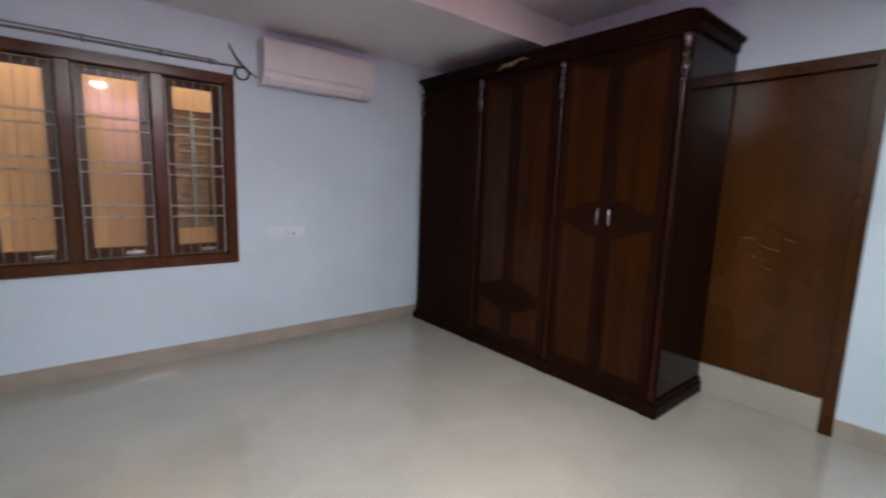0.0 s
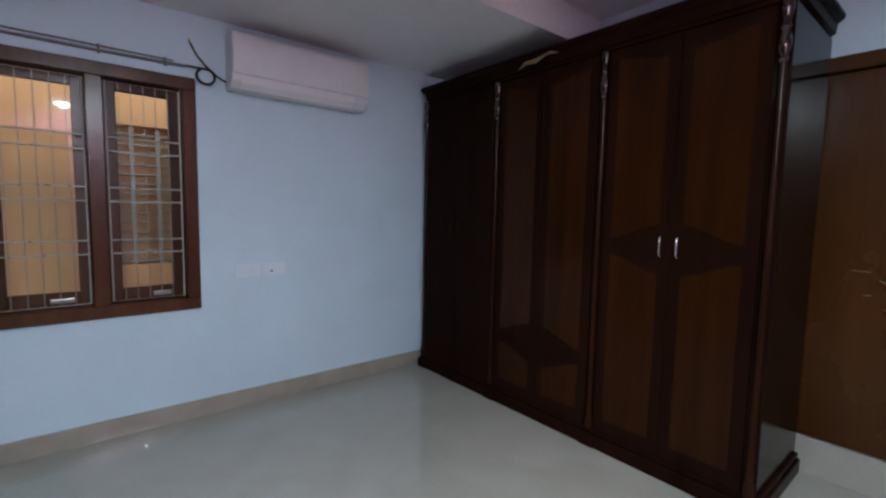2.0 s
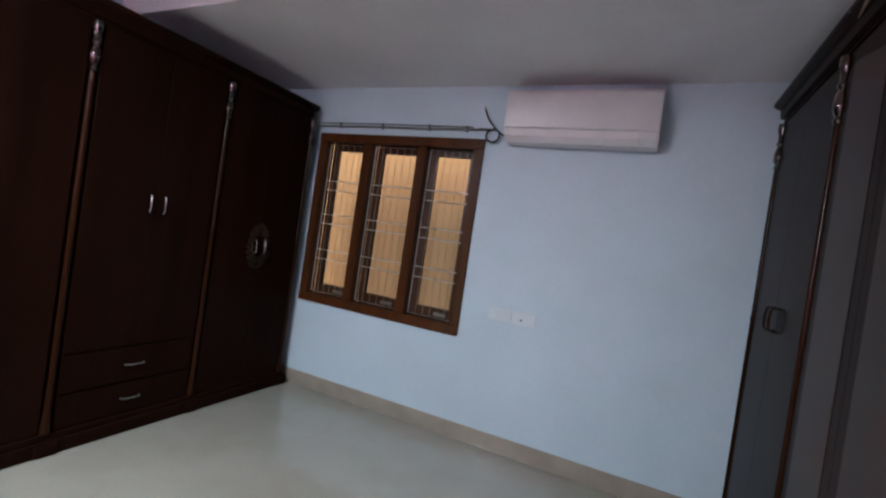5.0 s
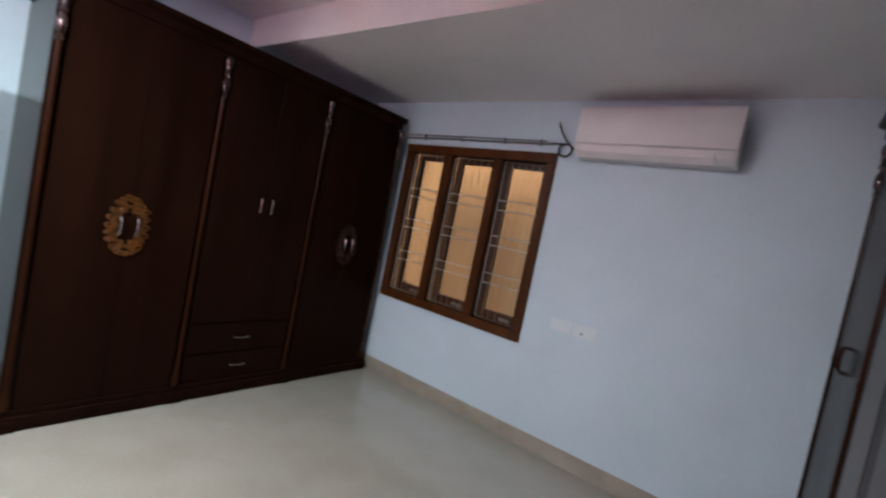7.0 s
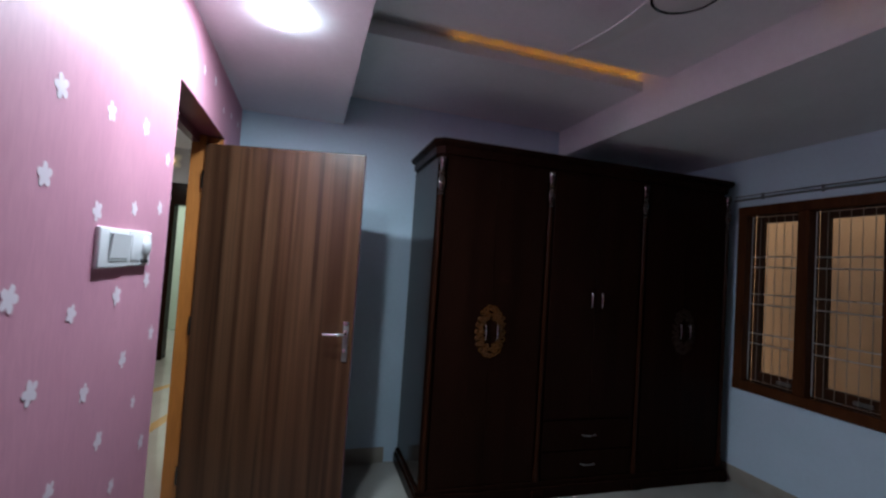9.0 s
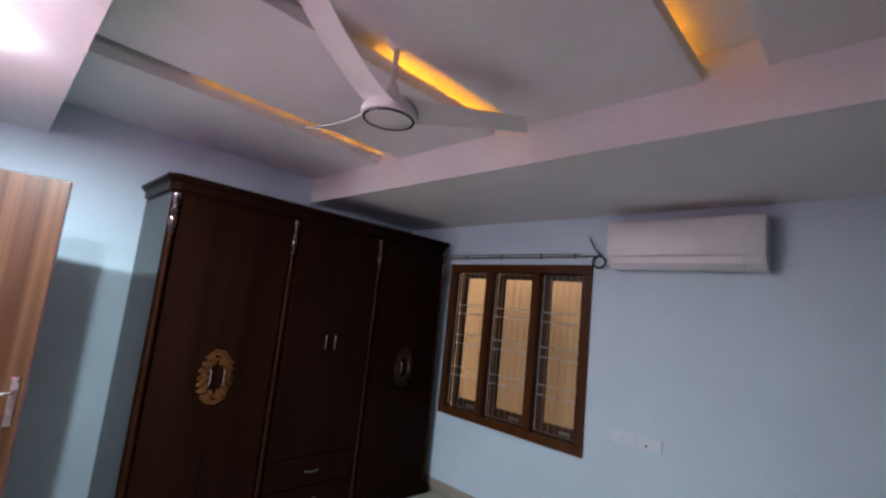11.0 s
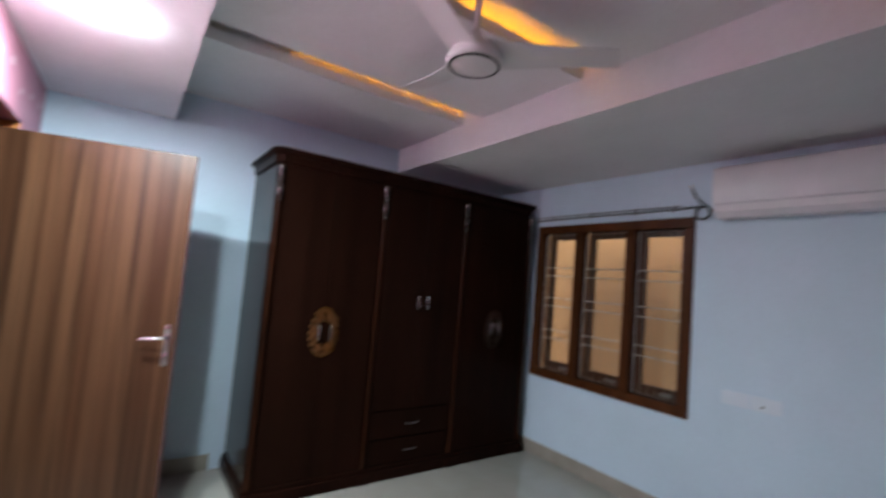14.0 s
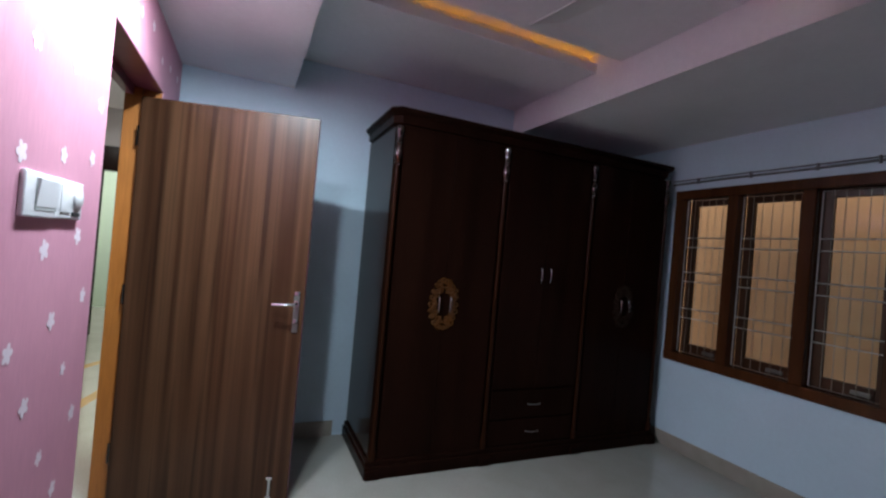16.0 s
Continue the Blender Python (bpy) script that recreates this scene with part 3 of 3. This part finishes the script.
def wardrobe(label, m, height, bays, length=2.41, depth=0.69, recess=0.042, lip=0.034):
    """Front at +x, length along +y, back at x = 0."""
    w = thing("wardrobe", label, "wardrobe", m, "pair of facing wardrobes")
    face, top = depth - recess, height - 0.115
    part("body", boxes(((0, 0.03, 0.10), (face - 0.022, length - 0.03, top)), bevel=0.002), PANEL, w, "dark varnished carcass")
    part("plinth", boxes(((0, 0.004, 0.0), (depth - 0.012, length - 0.004, 0.075)), ((0, 0.014, 0.075), (depth - 0.03, length - 0.014, 0.105)), bevel=0.006, segments=2), MAHOG, w, "moulded base")
    bm = bmesh.new()
    rise = [(0.045, top), (0.045, top + 0.018), (0.030, top + 0.024), (0.026, top + 0.070), (0.012, top + 0.078), (0.0, top + 0.092), (0.0, height - 0.008), (0.008, height)]
    loops = []
    for d, z in rise:
        cut = 0.05
        xf, ya, yb = face + lip - d, d - 0.012, length - d + 0.012
        loops.append([bm.verts.new(q) for q in ((0, ya, z), (xf - cut, ya, z), (xf, ya + cut, z), (xf, yb - cut, z), (xf - cut, yb, z), (0, yb, z))])
    for la, lb in zip(loops, loops[1:]):
        for k in range(6):
            bm.faces.new((la[k], la[(k + 1) % 6], lb[(k + 1) % 6], lb[k]))
    bm.faces.new(loops[0][::-1])
    bm.faces.new(loops[-1])
    part("cornice", bm, MAHOG, w, "moulded cornice with cut corners", 40)
    posts = [0.055 + i * (length - 0.11) / 3 for i in range(4)]
    turned = [(0.0, 0.105), (0.024, 0.105), (0.024, 0.16), (0.016, 0.175), (0.019, 0.20), (0.014, 0.215), (0.0135, 1.15), (0.017, 1.165), (0.0135, 1.18), (0.0135, top - 0.24), (0.0, top - 0.24)]
    capital = [(0.0, top - 0.2395), (0.0135, top - 0.2395), (0.020, top - 0.226), (0.014, top - 0.212), (0.0225, top - 0.192), (0.0245, top - 0.165), (0.021, top - 0.135), (0.014, top - 0.118), (0.022, top - 0.102), (0.015, top - 0.086), (0.018, top - 0.05), (0.024, top - 0.03), (0.022, top), (0.0, top)]
    for y in posts:
        part("pilaster", lathe(turned, pose(face - 0.003, y, 0), 16), TURNED, w, "turned half-round pilaster", 35)
        part("capital", lathe(capital, pose(face - 0.003, y, 0), 16), CAPITAL, w, "glossy turned capital", 35)
        part("foot_block", boxes(((depth - 0.08, y - 0.05, 0.0), (depth, y + 0.05, 0.06)), bevel=0.012, segments=2), MAHOG, w, "rounded base block")
    for i, bay in enumerate(bays):
        y0, y1 = posts[i] + 0.030, posts[i + 1] - 0.030
        low = 0.108
        if bay.get("drawers"):
            for za, zb2 in ((0.11, 0.280), (0.290, 0.485)):
                dr = part("drawer", boxes(((face - 0.02, y0 + 0.003, za), (face, y1 - 0.003, zb2)), bevel=0.001), MAHOG, w, "wide drawer front")
                ym, zm = (y0 + y1) / 2, (za + zb2) / 2
                part("handle", tube([(face, ym - 0.05, zm), (face + 0.022, ym - 0.045, zm), (face + 0.027, ym, zm), (face + 0.022, ym + 0.045, zm), (face, ym + 0.05, zm)], 0.0036, 8), DULL, dr, "dull steel bow handle", 60)
            low = 0.495
        mid = (y0 + y1) / 2
        hz = bay["z"]
        for a, b, toward in ((y0, mid - 0.0005, 1), (mid + 0.0005, y1, -1)):
            door = part("door", boxes(((face - 0.02, a + 0.0005, low), (face, b - 0.0005, top - 0.004)), bevel=0.0008), MAHOG, w, "dark framed wardrobe door")
            for pa, pb, sl, sh in ((hz + 0.03, top - 0.06, 0.075, -0.04), (low + 0.07, hz - 0.06, 0.0, -0.075)):
                if not bay.get("brown"):
                    continue
                bm = put_prism(bmesh.new(), panel_outline(a + 0.055, b - 0.055, pa, pb, sl, sh, toward), lambda u, v, d: (face + d, u, v), 0.0015, 0.0)
                part("raised_panel", bm, BROWN if bay.get("brown") else PANEL, door, "redder raised panel", 30)
            hy = (mid - 0.040) if toward > 0 else (mid + 0.040)
            if bay.get("handles", True):
                handle(door, face, hy, hz, bay.get("metal", CHROME))
            if bay.get("carved"):
                carving(door, face + 0.002, mid, hz, -toward, bay["carved"])
    return w


wardrobe("dark mahogany three-bay wardrobe with gilded carving, closed, beside the window", pose(-1.232, 1.19, 0), 2.255, [{"z": 1.067, "carved": CARVE}, {"z": 1.298, "drawers": True}, {"z": 1.098, "carved": FAINT}], length=2.41, depth=0.686)
big = wardrobe("dark mahogany three-bay wardrobe with a chipped cornice, beside a door", pose(3.128, 3.60, 0, 0, 0, 180), 2.287, [{"z": 1.2, "metal": TURNED}, {"z": 0.50, "handles": False, "brown": True}, {"z": 1.165, "brown": True}], length=2.465, depth=0.668, recess=0.028, lip=0.05)
bm = put_prism(bmesh.new(), [(1.06, 2.195), (1.13, 2.215), (1.19, 2.205), (1.28, 2.235), (1.36, 2.228), (1.30, 2.252), (1.2, 2.236), (1.11, 2.234)], lambda u, v, d: (0.6895 + d, u, v), 0.003, 0.0)
part("chip", bm, RAW, big, "bare wood where the varnish has chipped")

# ---- air conditioner ----
AX0, AX1, AZ0, AZ1 = 1.018, 1.922, 2.03, 2.35
ac = thing("air_conditioner", "white split air conditioner mounted on the pale blue wall", "air conditioner", pose(AX0, NY, AZ0))
W, H = AX1 - AX0, AZ1 - AZ0


def ac_profile():
    pts = [(0.0, 0.0), (-0.105, 0.0), (-0.15, 0.035), (-0.166, 0.085), (-0.17, 0.16), (-0.168, 0.265), (-0.16, 0.285), (-0.14, 0.29), (0.0, 0.29)]
    return [(u, v * H / 0.29) for u, v in pts]


bm = put_prism(bmesh.new(), ac_profile(), lambda u, v, d: (d, u, v), W)
part("case", bm, ACWHITE, ac, "white plastic case", 30)
bm = put_prism(bmesh.new(), [(-0.150, 0.070), (-0.171, 0.078), (-0.177, 0.092), (-0.178, 0.19), (-0.175, 0.292), (-0.166, 0.310), (-0.150, 0.317)], lambda u, v, d: (0.004 + d, u, v), W - 0.008, 0.002)
part("front_panel", bm, ACWHITE, ac, "smooth front panel curved over at its top", 40)
bm = put_prism(bmesh.new(), [(-0.112, 0.004), (-0.152, 0.034), (-0.168, 0.066), (-0.1735, 0.066), (-0.160, 0.028), (-0.116, -0.003)], lambda u, v, d: (0.045 + d, u, v), W - 0.15)
part("flap", bm, PLASTIC, ac, "closed air flap", 30)
bm = put_prism(bmesh.new(), [(-0.112, 0.004), (-0.152, 0.034), (-0.168, 0.066), (-0.1725, 0.066), (-0.158, 0.029), (-0.115, -0.002)], lambda u, v, d: (W - 0.10 + d, u, v), 0.085)
part("display_cover", bm, ACWHITE, ac, "plain cover beside the flap", 30)
# Dark top and slats out of view, added to deepen the ceiling's shade above.
part("unseen_intake", boxes(((0.02, -0.136, H + 0.0002), (W - 0.02, -0.012, H + 0.0012))), RUBBER, ac, "unseen dark intake, added to deepen the shade above the case")
for i in range(9):
    part("slat", boxes(((0.02, -0.134 + 0.0148 * i, H + 0.0013), (W - 0.02, -0.131 + 0.0148 * i, H + 0.0035))), RUBBER, ac)

# cables over the window
pipe = thing("cable_conduit", "thin grey conduit running along the window head", "conduit", pose(0, NY, 2.12))
part("pipe", tube([(-0.62, -0.012, 0.0), (-0.1, -0.012, 0.006), (0.4, -0.012, 0.004), (0.80, -0.013, 0.008)], 0.0085, 8), CONDUIT, pipe, "", 60)
part("pipe", tube([(-0.62, -0.010, 0.028), (-0.1, -0.010, 0.03), (0.4, -0.010, 0.028), (0.74, -0.010, 0.026)], 0.005, 8), CONDUIT, pipe, "", 60)
for cx in (-0.4, 0.0, 0.4, 0.7):
    part("clip", boxes(((cx - 0.006, -0.0215, -0.0105), (cx + 0.006, -0.0005, 0.036)), bevel=0.002), CONDUIT, pipe)
coil = thing("cable_coil", "black cable coiled beside the air conditioner with one loose end", "cable", pose(0.90, NY - 0.02, 2.085))
pts = []
for i in range(41):
    a = 2 * math.pi * i / 20 + 1.2
    pts.append((0.048 * math.cos(a) + 0.002 * i / 20, -0.004 - 0.0075 * (i / 20), 0.044 * math.sin(a)))
part("loop", tube(pts, 0.0065, 8), RUBBER, coil, "", 60)
part("loose_end", tube([(0.115, -0.012, -0.012), (0.06, -0.016, 0.012), (0.0, -0.018, 0.062), (-0.045, -0.014, 0.115), (-0.075, -0.010, 0.175)], 0.0055, 8), RUBBER, coil, "", 60)
part("bare_tip", tube([(-0.075, -0.010, 0.175), (-0.083, -0.010, 0.20)], 0.004, 6), BRASS, coil, "bare copper tip")
part("tail", tube([(-0.10, -0.006, 0.045), (-0.05, -0.010, 0.042), (-0.02, -0.012, 0.042)], 0.0065, 8), RUBBER, coil, "", 60)


# ---- switches and sockets ----
def plate(parent, x, y, w, h, d, mat=PLASTIC, name="plate"):
    return part(name, boxes(((x, 0, y), (x + w, d, y + h)), bevel=0.005, segments=3), mat, parent, "", 40)


sw = thing("switch_board", "white two-gang switch and socket plate on pink wallpaper", "switch", pose(0.365, SY, 1.4))
plate(sw, 0.0, 0.0, 0.184, 0.107, 0.011)
plate(sw, 0.187, -0.002, 0.186, 0.107, 0.012)
part("module", boxes(((0.196, 0.012, 0.016), (0.318, 0.0135, 0.092)), bevel=0.0006), ACGREY, sw, "grey seat round the rocker")
bm = put_prism(bmesh.new(), [(0.0138, 0.025), (0.0138, 0.09), (0.0205, 0.09), (0.0145, 0.025)], lambda u, v, d: (0.199 + d, u, v), 0.116)
part("rocker", bm, PLASTIC, sw, "wide white rocker switch, pressed at its lower edge")
part("socket_face", boxes(((0.092, 0.011, 0.018), (0.165, 0.0135, 0.09)), bevel=0.001, segments=2), PLASTIC, sw, "white socket face", 40)
part("regulator", lathe([(0, 0.0), (0.032, 0.0), (0.031, 0.005), (0.026, 0.008), (0, 0.009)], pose(0.045, 0.0112, 0.062, -90, 0, 0), 28), PLASTIC, sw, "round white fan regulator", 40)
part("plug_slot", boxes(((0.022, 0.0105, 0.010), (0.082, 0.014, 0.021)), bevel=0.001), RUBBER, sw, "dark slot under the regulator")

sock = thing("wall_socket", "flush white socket plate on the pale blue wall", "socket", pose(1.05, NY, 0.862, 0, 0, 0))
part("plate", boxes(((0.0, -0.010, 0.0), (0.155, 0, 0.085)), bevel=0.004, segments=2), SOCKETWHITE, sock, "", 40)
part("plate", boxes(((0.163, -0.010, 0.0), (0.32, 0, 0.085)), bevel=0.004, segments=2), SOCKETWHITE, sock, "", 40)
part("hole", lathe([(0, 0), (0.007, 0), (0.007, 0.003), (0, 0.003)], pose(0.226, -0.0102, 0.03, 90, 0, 0), 12), RUBBER, sock, "dark socket hole")
for i in range(2):
    part("rocker", boxes(((0.03 + 0.055 * i, -0.016, 0.022), (0.072 + 0.055 * i, -0.010, 0.064)), bevel=0.003, segments=2), SOCKETWHITE, sock, "white rocker switch", 40)

# ---- ceiling fan ----
fan = thing("ceiling_fan", "white three-blade ceiling fan at rest with a dark ring", "ceiling fan", pose(0.925, 1.575, 0.018))
part("canopy", lathe([(0, COVE - 0.019), (0.062, COVE - 0.019), (0.06, COVE - 0.045), (0.035, COVE - 0.10), (0.016, COVE - 0.115), (0, COVE - 0.115)]), FANWHITE, fan, "", 40)
part("downrod", lathe([(0.0125, 2.46), (0.0125, COVE - 0.105)], Matrix(), 12), FANWHITE, fan, "", 60)
part("motor_housing", lathe([(0, 2.505), (0.024, 2.50), (0.032, 2.47), (0.066, 2.445), (0.100, 2.415), (0.116, 2.385), (0.116, 2.362), (0.098, 2.352), (0, 2.350)], Matrix(), 32), FANWHITE, fan, "", 50)
ring = [(0.102 * math.cos(2 * math.pi * i / 36), 0.102 * math.sin(2 * math.pi * i / 36), 2.353) for i in range(36)]
part("ring", tube(ring, 0.0055, 8, True), DARKRING, fan, "dark chrome ring", 60)


def blade(turn):
    bm = bmesh.new()
    rows = []
    n = 14
    for i in range(n + 1):
        s = i / n
        r = 0.05 + 0.56 * s
        chord = 0.175 - 0.03 * math.sin(math.pi * s) - 0.055 * s ** 2
        sweep = 0.055 * s * s - 0.012
        pitch = -radians(15 - 8 * s)
        zc = 2.400 + 0.055 * s ** 1.5
        row = []
        for k in range(7):
            c = (k / 6 - 0.5) * chord
            h = 0.006 * math.cos(math.pi * (k / 6 - 0.5))
            for sign in (1, -1):
                slant = 0.05 * (k / 6 - 0.5) * s ** 4
                row.append(bm.verts.new((r + slant, sweep + c * math.cos(pitch), zc + c * math.sin(pitch) + sign * (0.002 + h * 0.6) + h)))
        rows.append(row)
    for a, b in zip(rows, rows[1:]):
        for k in range(6):
            bm.faces.new((a[2 * k], a[2 * k + 2], b[2 * k + 2], b[2 * k]))
            bm.faces.new((a[2 * k + 1], b[2 * k + 1], b[2 * k + 3], a[2 * k + 3]))
        bm.faces.new((a[0], b[0], b[1], a[1]))
        bm.faces.new((a[12], a[13], b[13], b[12]))
    for row in (rows[0], rows[-1]):
        for k in range(6):
            bm.faces.new((row[2 * k], row[2 * k + 1], row[2 * k + 3], row[2 * k + 2]))
    ob = part("blade", bm, FANWHITE, fan, "", 60)
    ob.matrix_basis = pose(0, 0, 0, 0, 0, turn)


for turn in (54, 174, 294):
    blade(turn)

# ---- lamps of the ceiling ----
for lx, watts in LAMPS:
    d = thing("downlight", "round white surface downlight, lit, on the low ceiling", "downlight", pose(lx, LAMP_Y, LOW), "downlights")
    part("rim", lathe([(0.074, 0.0), (0.082, 0.0), (0.081, -0.006), (0.078, -0.008), (0.074, -0.006), (0.074, 0.0)], Matrix(), 32), PLASTIC, d, "", 40)
    part("diffuser", lathe([(0, -0.030), (0.066, -0.030), (0.072, -0.026), (0.0735, -0.004), (0, -0.004)], Matrix(), 32), DIFF, d, "glowing white diffuser")
for (g0, g1), start, led, hot in zip(GROOVES, (1.2, 1.62, 1.2), LEDS, HOT):
    strip = thing("led_strip", "amber light strip glowing inside a ceiling groove", "light strip", pose(g0 - 0.075, 0, HIGH + 0.0585), "cove light strips")
    part("tape", boxes(((0.012, start, 0.003), (0.026, TRAY_N - 0.01, 0.007))), led, strip, "glowing amber tape")
    part("channel", boxes(((0.006, start - 0.02, 0.0002), (0.032, TRAY_N - 0.004, 0.003))), PLASTIC, strip)
    for i in range(6):
        y = start + 0.05 + (TRAY_N - 0.07 - start) * i / 5 + 0.03 * math.sin(5.0 * i + g0)
        part("led_chip", boxes(((0.014, y - 0.012, 0.0072), (0.024, y + 0.012, 0.0095))), hot, strip, "brighter amber chip")
